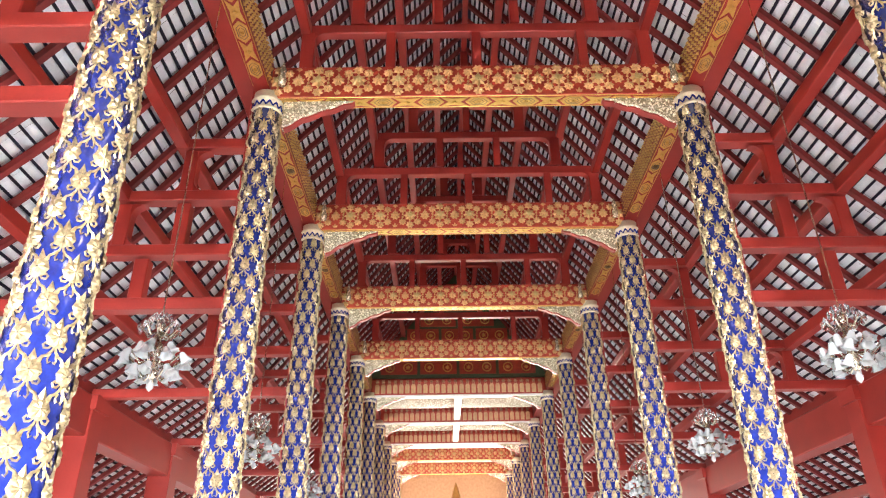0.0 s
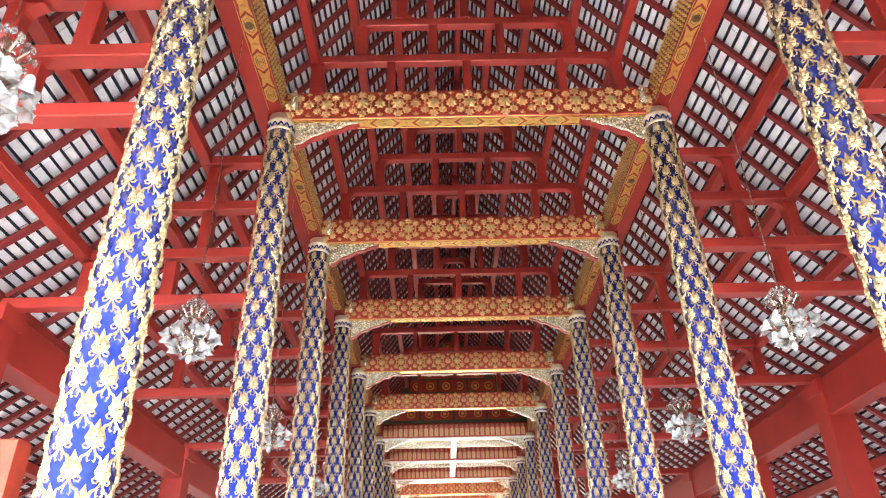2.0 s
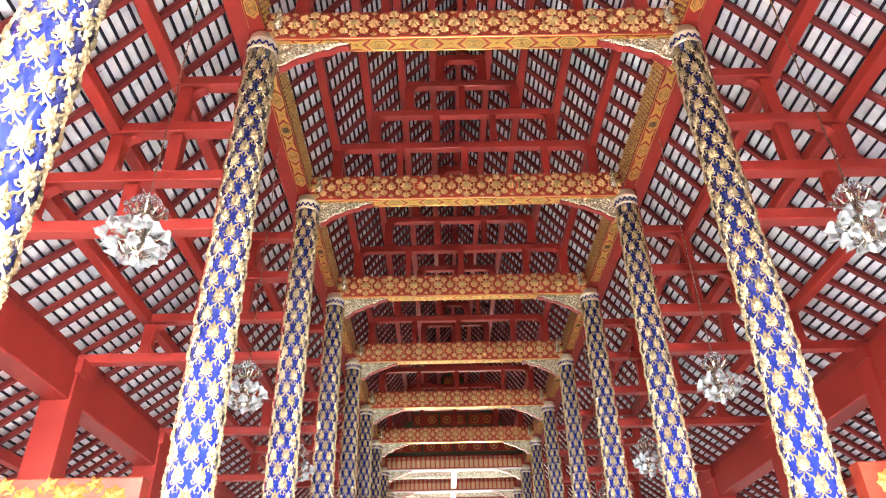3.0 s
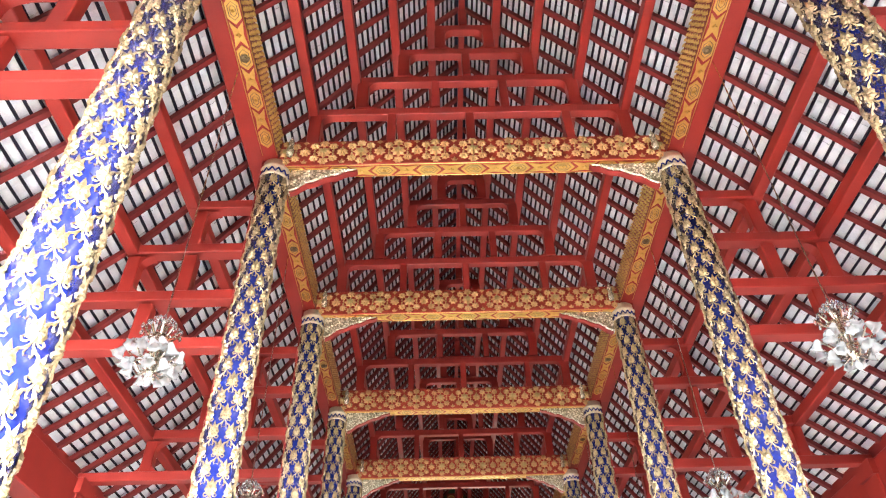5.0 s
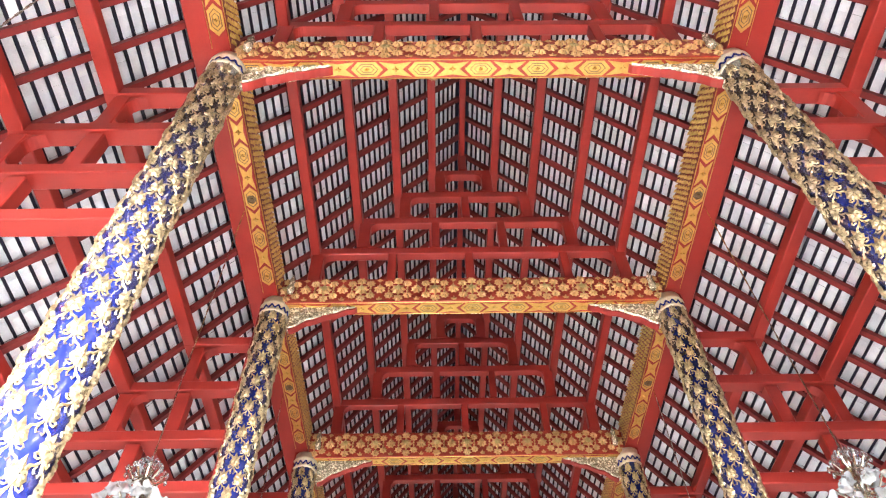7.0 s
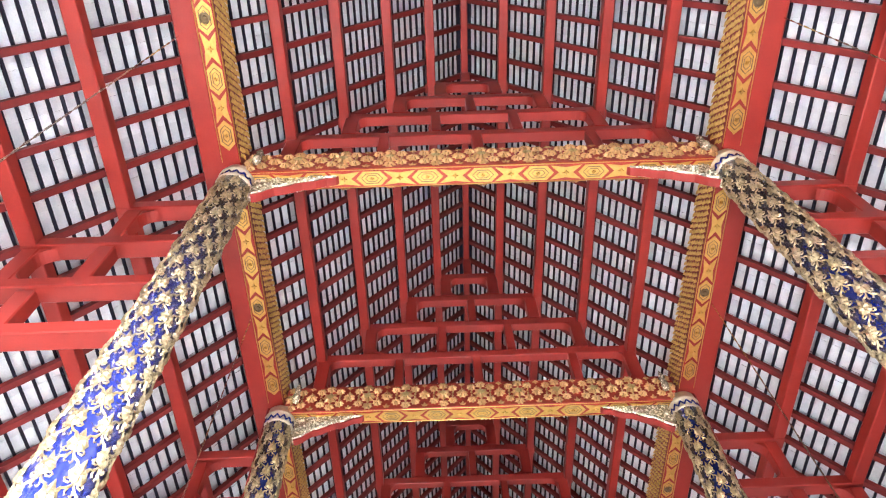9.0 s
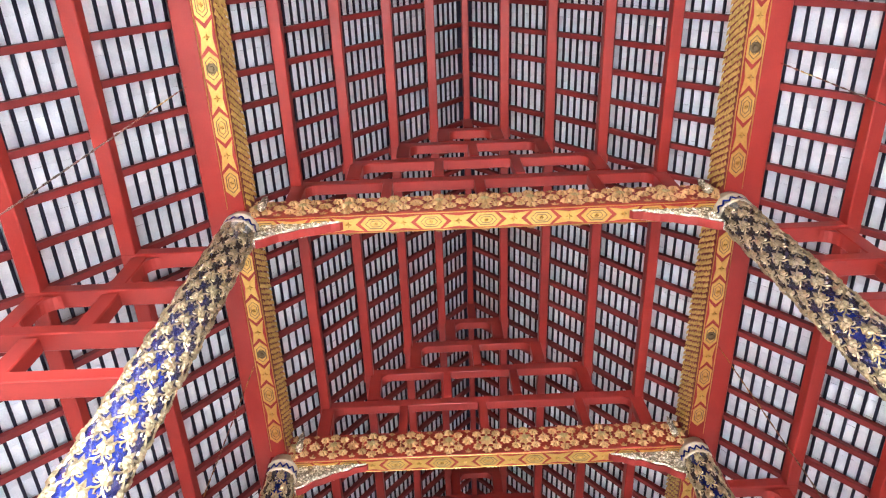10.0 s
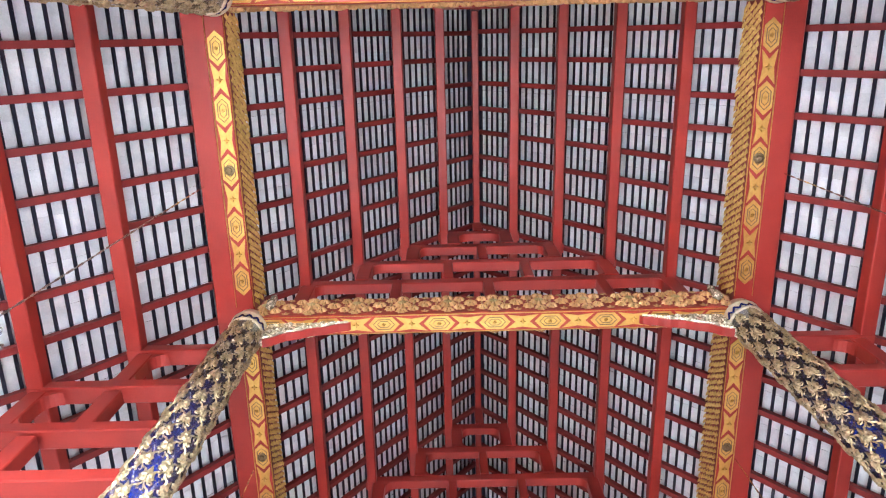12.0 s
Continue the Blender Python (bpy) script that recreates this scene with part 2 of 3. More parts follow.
COLUMN = thing("column", "round column of blue mirror glass with gilded flower lattice", "column", "nave columns", at=(-HALF, row(FIRST), 0))
bm = B()
lathe(bm, [(0.36, 0), (0.36, 0.25), (0.31, 0.32), (0.27, 0.42), (R_COL - TAPER * 0.5, 0.5), (R_COL - TAPER * (RING - 0.12), RING - 0.12)], 32)
part("shaft", bm, BLUE, COLUMN, "deep blue mirror glass shaft", True)
girth = 2 * math.pi * R_COL
NCOL, VROW, G = 7, 0.212, 0.82
du = girth / NCOL
bm, bm2, bm3 = B(), B(), B()
nrow = int((RING - 0.9) / VROW) + 1
for j in range(nrow):
    v = 0.66 + j * VROW
    for i in range(NCOL):
        u = (i + 0.5 * (j % 2)) * du
        s = random.uniform(0.95, 1.05)
        flower(bm, wrap, u, v, 0.070 * s, 8, 0.023, 0.005, random.uniform(-0.1, 0.1) + math.pi / 2, 0.9)
        # pointed crown petals over the flower
        petal(bm, wrap, u, v + 0.042, math.pi / 2, 0.088, 0.05, 0.02)
        for sg in (-1, 1):
            petal(bm, wrap, u + sg * 0.026, v + 0.04, math.pi / 2 - sg * 0.5, 0.062, 0.03, 0.017)
            # stems down to the next row, and curled hooks beside them
            for pts, w, lift in (([(0.006, -0.072), (0.016, -0.105), (0.042, -0.135), (0.074, -0.15), (0.098, -0.185), (0.094, -0.225)], 0.0095, 0.013),
                                 ([(0.024, -0.062), (0.046, -0.085), (0.074, -0.088), (0.086, -0.064), (0.07, -0.046), (0.058, -0.06)], 0.008, 0.012),
                                 ([(0.02, -0.128), (0.034, -0.165), (0.024, -0.19), (0.008, -0.178)], 0.007, 0.010)):
                ribbon(bm2, wrap, [(u + sg * a * G, v + b * G) for a, b in pts], w, lift)
        heart_dots(bm3, wrap, u, v, 0.012, 0.029)
part("flower_relief", bm, PALE_GOLD, COLUMN, "gilded flowers with pointed crowns")
part("scroll_relief", bm2, PALE_GOLD, COLUMN, "gilded scrolls between the flowers")
part("flower_hearts", bm3, BATTEN, COLUMN, "dark flower hearts")
bm = B()
lathe(bm, [(R_TOP + dr, RING + dz) for dr, dz in ((0, -0.14), (0.018, -0.13), (0.026, -0.11), (0.008, -0.095), (0.008, 0.005), (0.026, 0.02), (0.032, 0.05), (0.02, 0.07), (0.005, 0.08), (0.005, 0.18))], 32)
part("capital_ring", bm, CREAM, COLUMN, "pale gilded ring with blue chevrons", True)
bm = B()
for i in range(14):
    a = 2 * math.pi * i / 14
    for s0, s1 in ((0, 0.5), (0.5, 0)):
        p = [(R_TOP + 0.012) * math.cos(a + (0 if s0 == 0 else 0.22)), (R_TOP + 0.012) * math.sin(a + (0 if s0 == 0 else 0.22)), RING - 0.085]
        q = [(R_TOP + 0.012) * math.cos(a + (0.22 if s0 == 0 else 0.44)), (R_TOP + 0.012) * math.sin(a + (0.22 if s0 == 0 else 0.44)), RING - 0.01]
        if s0 != 0:
            p[2], q[2] = q[2], p[2]
        bar(bm, p, q, 0.02, 0.02)
part("chevron_band", bm, BLUE, COLUMN, "blue chevrons")
for k in range(FIRST, LAST + 1):
    for s in (-1, 1):
        if (k, s) != (FIRST, -1):
            column_at(pose(s * HALF, row(k), 0, 0, 0, (k * 37 + s * 11) % 360))


# ---- carved tie beams across the nave ----
BZ0, BZ1, BW = 9.47, 10.02, 0.26


def tie_beam():
    t = thing("tie_beam", "red carved tie beam with gilded flowers across the nave", "beam", "nave tie beams", at=(0, row(FIRST), 0))
    bm = B()
    soft_box(bm, -2.95, 2.95, -BW / 2, BW / 2, BZ0, BZ1, 0.012)
    part("body", bm, BEAM_RED, t)
    for side in (-1, 1):
        def to3(u, v, w, side=side):
            return (u, side * (BW / 2 + 0.002 + w), BZ0 + v)
        bm, bm2 = B(), B()
        n = 10
        step = 5.7 / n
        for i in range(n + 1):
            u = -2.85 + i * step
            flower(bm2, to3, u, 0.28, 0.128, 8, 0.042, 0.004, inner=0.7)
            flower(bm, to3, u, 0.28, 0.060, 8, 0.012, 0.042, inner=0.8)
            for v, up in ((0.02, 1), (0.535, -1)):
                flower(bm2, to3, u, v + up * 0.062, 0.086, 7, 0.034, 0.004, up * math.pi / 2, 0.7)
            if i < n:
                h = u + step / 2
                flower(bm2, to3, h, 0.28, 0.100, 8, 0.038, 0.004, math.pi / 8, inner=0.7)
                petal(bm2, to3, h, 0.32, math.pi / 2, 0.10, 0.055, 0.02)
                for v, up in ((0.02, 1), (0.535, -1)):
                    petal(bm2, to3, h, v, up * math.pi / 2, 0.10, 0.07, 0.02)
                    for q in (-1, 1):
                        petal(bm2, to3, h, v + up * 0.01, up * (math.pi / 2 + q * 0.8), 0.075, 0.035, 0.018)
                for q in (-1, 1):
                    for v in (0.145, 0.415):
                        flower(bm2, to3, h + q * step * 0.25, v, 0.080, 8, 0.038, 0.004, 0.2, 0.7)
                    for v, up in ((0.28, 1), (0.28, -1)):
                        petal(bm2, to3, h + q * step * 0.25, v, up * math.pi / 2, 0.075, 0.045, 0.018)
        part("flower_relief", bm2, BONE_GOLD, t, "pale gilded carved flowers")
        part("flower_heart", bm, GREEN_GOLD, t, "greenish gold flower hearts")
    # underside: gilded hexagons on red
    part("soffit_pattern", hex_strip(6.1, 0.23, 0.68), GOLD, t, "gilded hexagons under the beam").matrix_basis = pose(0, 0, BZ0 - 0.003)
    part("hexagon_lines", hex_lines(6.1, 0.23, 0.68), DARK_METAL, t).matrix_basis = pose(0, 0, BZ0 - 0.003)
    for s in (-1, 1):
        br = part("bracket", bracket_mesh(s), SILVER_GOLD, t, "carved silver-gilt bracket")
        part("red_edge", bracket_edge(s), RED, br, "red painted lower edge")
        bm = B()
        lathe(bm, [(0.05, 0), (0.06, 0.1), (0.035, 0.2), (0.05, 0.26), (0.02, 0.36), (0.004, 0.42)], 8, (s * 2.78, -BW / 2 - 0.07, BZ0 + 0.16))
        part("corner_finial", bm, SILVER_GOLD, t, "silver-gilt corner bud", True)
    return t


def hex_lines(length, width, step):
    """The dark inner outlines of the hexagons: dark ridges standing in for shaded recesses."""
    bm = B()
    n = max(2, round(length / step))
    st = length / n
    a, b = st * 0.28, width * 0.40
    hexa = [(-1, 0), (-0.55, -1), (0.55, -1), (1, 0), (0.55, 1), (-0.55, 1), (-1, 0)]
    for i in range(n):
        u = -length / 2 + (i + 0.5) * st
        for f, w in ((0.68, 0.006), (0.42, 0.005)):
            ribbon(bm, lambda p, q, h: (p, q, -0.0085 - h), [(u + a * f * x, b * f * y) for x, y in hexa], w, 0.003)
    return finish("hexagon_lines", bm, DARK_METAL)


def hex_strip(length, width, step=0.46):
    """A strip of flat gilded hexagons and bow ties, facing down, along x."""
    bm = B()
    n = max(2, round(length / step))
    st = length / n

    def to3(u, v, w):
        return (u, v, -w)
    for sgn in (-1, 1):
        ribbon(bm, to3, [(-length / 2, sgn * width * 0.5), (0, sgn * width * 0.5), (length / 2, sgn * width * 0.5)], 0.008, 0.008)
    for i in range(n):
        u = -length / 2 + (i + 0.5) * st
        a, b = st * 0.28, width * 0.40
        hexa = [(-1, 0), (-0.55, -1), (0.55, -1), (1, 0), (0.55, 1), (-0.55, 1)]
        extrude(bm, [(u + a * x, b * y) for x, y in hexa], to3, 0.008)
        flower(bm, to3, u, 0, b * 0.36, 6, 0.02, 0.009)
        h, g = u + st / 2, st * 0.5 - a * 0.78
        if i < n - 1:
            extrude(bm, [(h - g, -b), (h, -b * 0.72), (h + g, -b), (h + g * 0.45, 0), (h + g, b), (h, b * 0.72), (h - g, b), (h - g * 0.45, 0)], to3, 0.007)
            flower(bm, to3, h, 0, b * 0.5, 4, 0.02, 0.008)
    return finish("hex_strip", bm, GOLD)


BR = [(0, 0), (1.0, 0), (0.97, -0.035), (0.92, -0.05), (0.86, -0.055), (0.80, -0.08), (0.74, -0.12), (0.67, -0.145), (0.58, -0.155), (0.50, -0.19), (0.43, -0.24), (0.35, -0.275), (0.27, -0.295), (0.21, -0.34), (0.15, -0.40), (0.09, -0.44), (0.03, -0.46), (0, -0.46)]


def bracket_mesh(s):
    bm = B()
    extrude(bm, [(s * (2.76 - u), BZ0 - 0.006 + v) for u, v in BR], lambda u, v, w: (u, w - 0.045, v), 0.09)
    for side in (-1, 1):
        for i in range(44):
            u = random.uniform(0.04, 0.85)
            lim = -0.40 + 0.40 * u
            v = random.uniform(lim, -0.03)
            flower(bm, lambda a, b, w: (s * (2.76 - a), side * (0.046 + w), BZ0 + b), u, v, random.uniform(0.025, 0.05), 5, 0.02, 0.0, random.random() * 3)
    for side in (-1, 1):
        ribbon(bm, lambda a, b, w: (s * (2.76 - a), side * (0.046 + w), BZ0 + b), [(u, v + 0.012) for u, v in BR[2:-1]], 0.014, 0.022)
    return finish("bracket", bm, SILVER_GOLD)


def bracket_edge(s):
    bm = B()
    low = BR[1:-1]
    outline = [(s * (2.76 - u), BZ0 - 0.008 + v) for u, v in low] + [(s * (2.76 - u), BZ0 - 0.034 + v) for u, v in low[::-1]]
    extrude(bm, outline, lambda u, v, w: (u, w - 0.05, v), 0.10)
    return finish("red_edge", bm, RED)


TIE = tie_beam()
for k in range(FIRST + 1, GABLE):
    copy_thing(TIE, pose(0, row(k), 0))


# ---- plate beams along the nave, one a bay ----
def plate_beam(s):
    t = thing("plate_beam", "red plate beam with gilded hexagons below and carved scales", "beam", "nave plate beams", at=(0, row(FIRST), 0))
    bm = B()
    soft_box(bm, min(s * 2.96, s * 3.44), max(s * 2.96, s * 3.44), 0.0, BAY, 9.62, 10.12, 0.015)
    part("body", bm, RED, t)
    strip = part("soffit_pattern", hex_strip(BAY - 0.42, 0.22, 0.69), GOLD, t, "gilded hexagons under the beam")
    strip.matrix_basis = pose(s * 3.07, BAY / 2, 9.617, 0, 0, 90)
    part("hexagon_lines", hex_lines(BAY - 0.42, 0.22, 0.69), DARK_METAL, t).matrix_basis = strip.matrix_basis
    bm = B()

    def to3(u, v, w):
        return (s * (2.957 - w), u, 9.63 + v)
    for j in range(6):
        v = 0.052 + j * 0.08
        for i in range(40):
            u = 0.17 + (i + 0.5 * (j % 2)) * (BAY - 0.4) / 40
            petal(bm, to3, u, v - 0.02, random.uniform(0.3, 0.5), 0.12, 0.062, random.uniform(0.026, 0.04))
    part("scale_carving", bm, OLD_GOLD, t, "gilded twisted leaf carving in rows")
    bm = B()
    lathe(bm, [(0.06, 0), (0.062, -0.014), (0.05, -0.018), (0.045, -0.008), (0.032, -0.008), (0.028, -0.024), (0.015, -0.03), (0.004, -0.031)], 18, (s * 3.07, BAY / 2, 9.603))
    part("boss", bm, DARK_METAL, t, "round dark ringed boss", False)
    return t


for s in (-1, 1):
    p = plate_beam(s)
    for k in range(FIRST + 1, GABLE):
        copy_thing(p, pose(0, row(k), 0))


# ---- red trusses over the nave ----
def knee(s, x, z, up, r):
    """A hollow-curved corner bracket in the angle of a post and a beam."""
    bm = B()
    arc = [(x - r + r * math.sin(a), z + up * (r - r * math.cos(a))) for a in (math.pi / 2 * i / 6 for i in range(7))]
    extrude(bm, [(s * u, v) for u, v in [(x, z)] + arc[::-1]], lambda u, v, w: (u, w - 0.07, v), 0.14)
    return finish("knee", bm, RED)


def nave_truss():
    t = thing("nave_truss", "red painted stacked roof truss over a tie beam", "truss", "nave trusses", at=(0, row(FIRST), 0))
    d = 0.075
    levels = [(x, z) for x, z in NAVE[1:5]]
    for x, z in levels:
        bm = B()
        soft_box(bm, -x - 0.1, x + 0.1, -d, d, z - 0.11, z + 0.06, 0.012)
        part("tier_beam", bm, RED, t)
    under = BZ1
    for (x, z), posts in zip(levels, ([-2.5, -1.27, 0.0, 1.57, 2.5], [-1.78, -0.55, 0.6, 1.78], [-1.1, 0.0, 1.1], [-0.45, 0.45])):
        for px in posts:
            bm = B()
            w = 0.1 if abs(abs(px) - x) < 0.2 else 0.07
            soft_box(bm, px - w, px + w, -0.08, 0.08, under, z - 0.11, 0.01)
            part("post", bm, RED, t)
            if w > 0.09:
                for zc, up in ((z - 0.11, -1), (under, 1)):
                    part("knee", knee(1 if px > 0 else -1, abs(px) - w, zc, up, 0.15), RED, t)
        under = z + 0.08
    bm = B()
    soft_box(bm, -0.08, 0.08, -0.08, 0.08, under, NAVE[5][1] - 0.1, 0.01)
    part("king_post", bm, RED, t)
    return t


NT = nave_truss()
for k in range(FIRST + 1, GABLE):
    copy_thing(NT, pose(0, row(k), 0))


# ---- aisle trusses ----
def aisle_truss(s):
    t = thing("aisle_truss", "red painted stacked half truss over the side aisle", "truss", "aisle trusses", at=(0, row(FIRST), 0))

    def b(name, x0, x1, z0, z1, d):
        bm = B()
        soft_box(bm, min(s * x0, s * x1), max(s * x0, s * x1), -d, d, z0, z1, 0.012)
        part(name, bm, RED, t)
    b("wall_post", 3.06, 3.215, 0.0, 9.62, 0.10)
    tiers = [(6.42, 6.44), (5.52, 7.17), (4.70, 7.97), (4.06, 8.80)]
    for x, z in tiers:
        b("tier_beam", 3.215, x + 0.08, z - 0.155, z, 0.095)
    for (x, z), (xl, zl), posts in zip(tiers[1:], tiers, ((5.45, 4.3), (4.65, 3.9), (3.92,))):
        for px in posts:
            b("post", px - 0.09, px + 0.09, zl, z - 0.2, 0.08)
        px = posts[0] - 0.09
        for zc, up in ((z - 0.2, -1), (zl, 1)):
            part("knee", knee(s, px, zc, up, 0.17), RED, t)
        part("knee", knee(-s, -(posts[0] + 0.09), zl, 1, 0.14), RED, t)
    b("outer_post", 6.36, 6.84, 0.0, 6.05, 0.22)
    b("outer_capital", 6.30, 6.90, 6.05, 6.30, 0.26)
    return t


for s in (-1, 1):
    a = aisle_truss(s)
    for k in range(FIRST + 1, LAST + 1):
        copy_thing(a, pose(0, row(k), 0))


# ---- roofs ----
def roof(name, label, prof, s, y0, y1, purlins, tile_rows, purlin_w=0.17, spacing=BAY / 9, batten_w=0.03, stretch=(0, 0)):
    t = thing(name, label, "roof", kind="structure")
    ys = []
    y = ROW0 - 40 * BAY
    while y < y1:
        if y > y0:
            ys.append(y)
        y += spacing
    # tile underside, tile by tile
    verts, faces = [], []
    for (xa, za), (xb, zb) in zip(prof, prof[1:]):
        L = math.hypot(xb - xa, zb - za)
        nx, nz = (zb - za) / L, -(xb - xa) / L
        nx, nz = abs(nx), abs(nz)
        n = max(1, round(L / tile_rows))
        for i in range(n):
            f0, f1 = i / n, (i + 1) / n
            if stretch[1] > stretch[0]:
                one_bm = B()
                ends = [(s * (xa + (xb - xa) * f + nx * o), za + (zb - za) * f + nz * o) for f, o in ((f0, 0.172), (f1, 0.178), (f1, 0.192), (f0, 0.186))]
                extrude(one_bm, ends, lambda u, v, w: (u, w, v), 0.236)
                one = finish("tile", one_bm, TILE_SINGLE)
            yy = y0
            while yy < y1:
                ye = min(yy + 0.24, y1)
                o0, o1 = 0.17 + random.uniform(0, 0.012), 0.17 + random.uniform(0, 0.012)
                if stretch[0] <= yy < stretch[1]:
                    ob = part("tile", one, TILE_SINGLE, t)
                    ob.location = (0, yy, random.uniform(0, 0.006))
                    yy = ye
                    continue
                base = len(verts)
                for f, o in ((f0, o0), (f1, o1)):
                    for q in (yy, ye):
                        verts.append((s * (xa + (xb - xa) * f + nx * o), q, za + (zb - za) * f + nz * o))
                faces.append((base, base + 1, base + 3, base + 2))
                yy = ye
        for i in range(n):
            f = i / n
            c = (xa + (xb - xa) * f + nx * 0.148, za + (zb - za) * f + nz * 0.148)
            bm = B()
            bar(bm, (s * c[0], y0, c[1]), (s * c[0], y1, c[1]), batten_w, 0.024, (s * nx, 0, nz))
            part("batten", bm, BATTEN, t)
        bm = B()
        bar(bm, (0, 0, 0), (s * (xb - xa), 0, zb - za), 0.075, 0.08, (0, 0, 1))
        me = finish("rafter", bm, RAFTER_RED)
        for yy in ys:
            r = part("rafter", me, RAFTER_RED, t)
            r.location = (s * (xa + nx * 0.08), yy + random.uniform(-0.012, 0.012), za + nz * 0.08)
    me = bpy.data.meshes.new("tiles")
    me.from_pydata(verts, [], faces)
    me.materials.append(TILE)
    tl = part("tiles", me, TILE, t, "greyish white tile undersides")
    tl["kind"] = "stuff"
    # boarding over the tiles keeps the daylight out
    bm = B()
    for (xa, za), (xb, zb) in zip(prof, prof[1:]):
        L = math.hypot(xb - xa, zb - za)
        nx, nz = abs(zb - za) / L, abs(xb - xa) / L
        ex, ez = (xb - xa) / L * 0.06, (zb - za) / L * 0.06
        lo = [(s * (xa - ex + nx * o), za - ez + nz * o) for o in (0.2, 0.25)]
        hi = [(s * (xb + ex + nx * o), zb + ez + nz * o) for o in (0.2, 0.25)]
        extrude(bm, [lo[0], hi[0], hi[1], lo[1]], lambda u, v, w: (u, y0 + w, v), y1 - y0)
    part("roof_deck", bm, BATTEN, t)
    for x, z in purlins:
        bm = B()
        soft_box(bm, s * x - purlin_w / 2, s * x + purlin_w / 2, y0, y1, z - 0.13, z + 0.05, 0.012)
        part("purlin", bm, RED, t)
    return t


for s, nm in ((-1, "left"), (1, "right")):
    roof("nave_roof_" + nm, "high nave roof with red purlins, rafters and white tiles", NAVE, s, Y0, Y1, NAVE[1:5], 0.140, batten_w=0.031, purlin_w=0.15, stretch=(0.6, 2.1))
    roof("aisle_roof_" + nm, "low aisle roof with red purlins, rafters and white tiles", AISLE, s, Y0, YE, AISLE[1:4], 0.150, spacing=BAY / 8, batten_w=0.034, stretch=(3.9, 5.6))
    roof("eaves_roof_" + nm, "outer eaves roof with red rafters and white tiles", OUTER, s, Y0, YE, OUTER[1:3], 0.14, batten_w=0.034)
    t = thing("eaves_beam_" + nm, "thick red eaves beam on the outer posts", "beam", kind="structure")
    bm = B()
    soft_box(bm, min(s * 6.40, s * 6.80), max(s * 6.40, s * 6.80), Y0, YE, 5.62, 6.30, 0.02)
    part("beam", bm, RED, t)
for s in (-1, 1):
    bm = B()
    box(bm, min(s * 3.6, s * 3.66), max(s * 3.6, s * 3.66), Y0, YE, 9.86, 10.6)
    tagged(part("upper_wall_board", bm, RED, None), "red boarding between the two roofs", "board", kind="structure")
    bm = B()
    box(bm, min(s * 6.56, s * 6.64), max(s * 6.56, s * 6.64), Y0, YE, 6.30, 6.90)
    tagged(part("eaves_board", bm, RED, None), "red boarding over the eaves beam", "board", kind="structure")
bm = B()
box(bm, -0.4, 0.4, Y0, Y1, NAVE[5][1] + 0.3, NAVE[5][1] + 0.36)
tagged(part("ridge_cap", bm, BATTEN, None), "dark ridge capping over the roof", "roof ridge", kind="structure")
bm = B()
soft_box(bm, -0.06, 0.06, Y0, Y1, NAVE[5][1] - 0.08, NAVE[5][1] + 0.12, 0.012)
tagged(part("ridge_beam", bm, RED, None), "dark red ridge beam under the roof's peak", "beam", kind="structure")


# ---- carved friezes across the aisles ----
def frieze(s, k):
    t = thing("aisle_frieze", "red board with large gilded flowers across the aisle", "frieze", "aisle friezes", at=(0, row(k), 0))
    bm = B()
    soft_box(bm, min(s * 3.42, s * 6.36), max(s * 3.42, s * 6.36), -0.09, 0.09, 3.05, 3.45, 0.012)
    part("board", bm, BEAM_RED, t)
    for side in (-1, 1):
        bm = B()

        def to3(u, v, w, side=side):
            return (s * u, side * (0.092 + w), 3.25 + v)
        for i in range(7):
            u = 3.66 + i * 0.42
            flower(bm, to3, u, 0, 0.17 if i % 2 else 0.13, 8, 0.05, 0.004, inner=0.8)
            flower(bm, to3, u, 0, 0.07, 6, 0.03, 0.045, inner=0.7)
            for v in (-0.14, 0.14):
                flower(bm, to3, u + 0.21, v, 0.09, 5, 0.03, 0.004, inner=0.5)
                for q in (-1, 1):
                    ribbon(bm, to3, [(u + 0.21 + q * 0.02, v * 0.4), (u + 0.21 + q * 0.07, v * 0.5), (u + 0.21 + q * 0.09, v * 0.8), (u + 0.21 + q * 0.06, v)], 0.016, 0.02)
        part("flower_relief", bm, GOLD, t, "large gilded flowers and scrolls")


for s in (-1, 1):
    for k in (0, 1, 2):
        frieze(s, k)


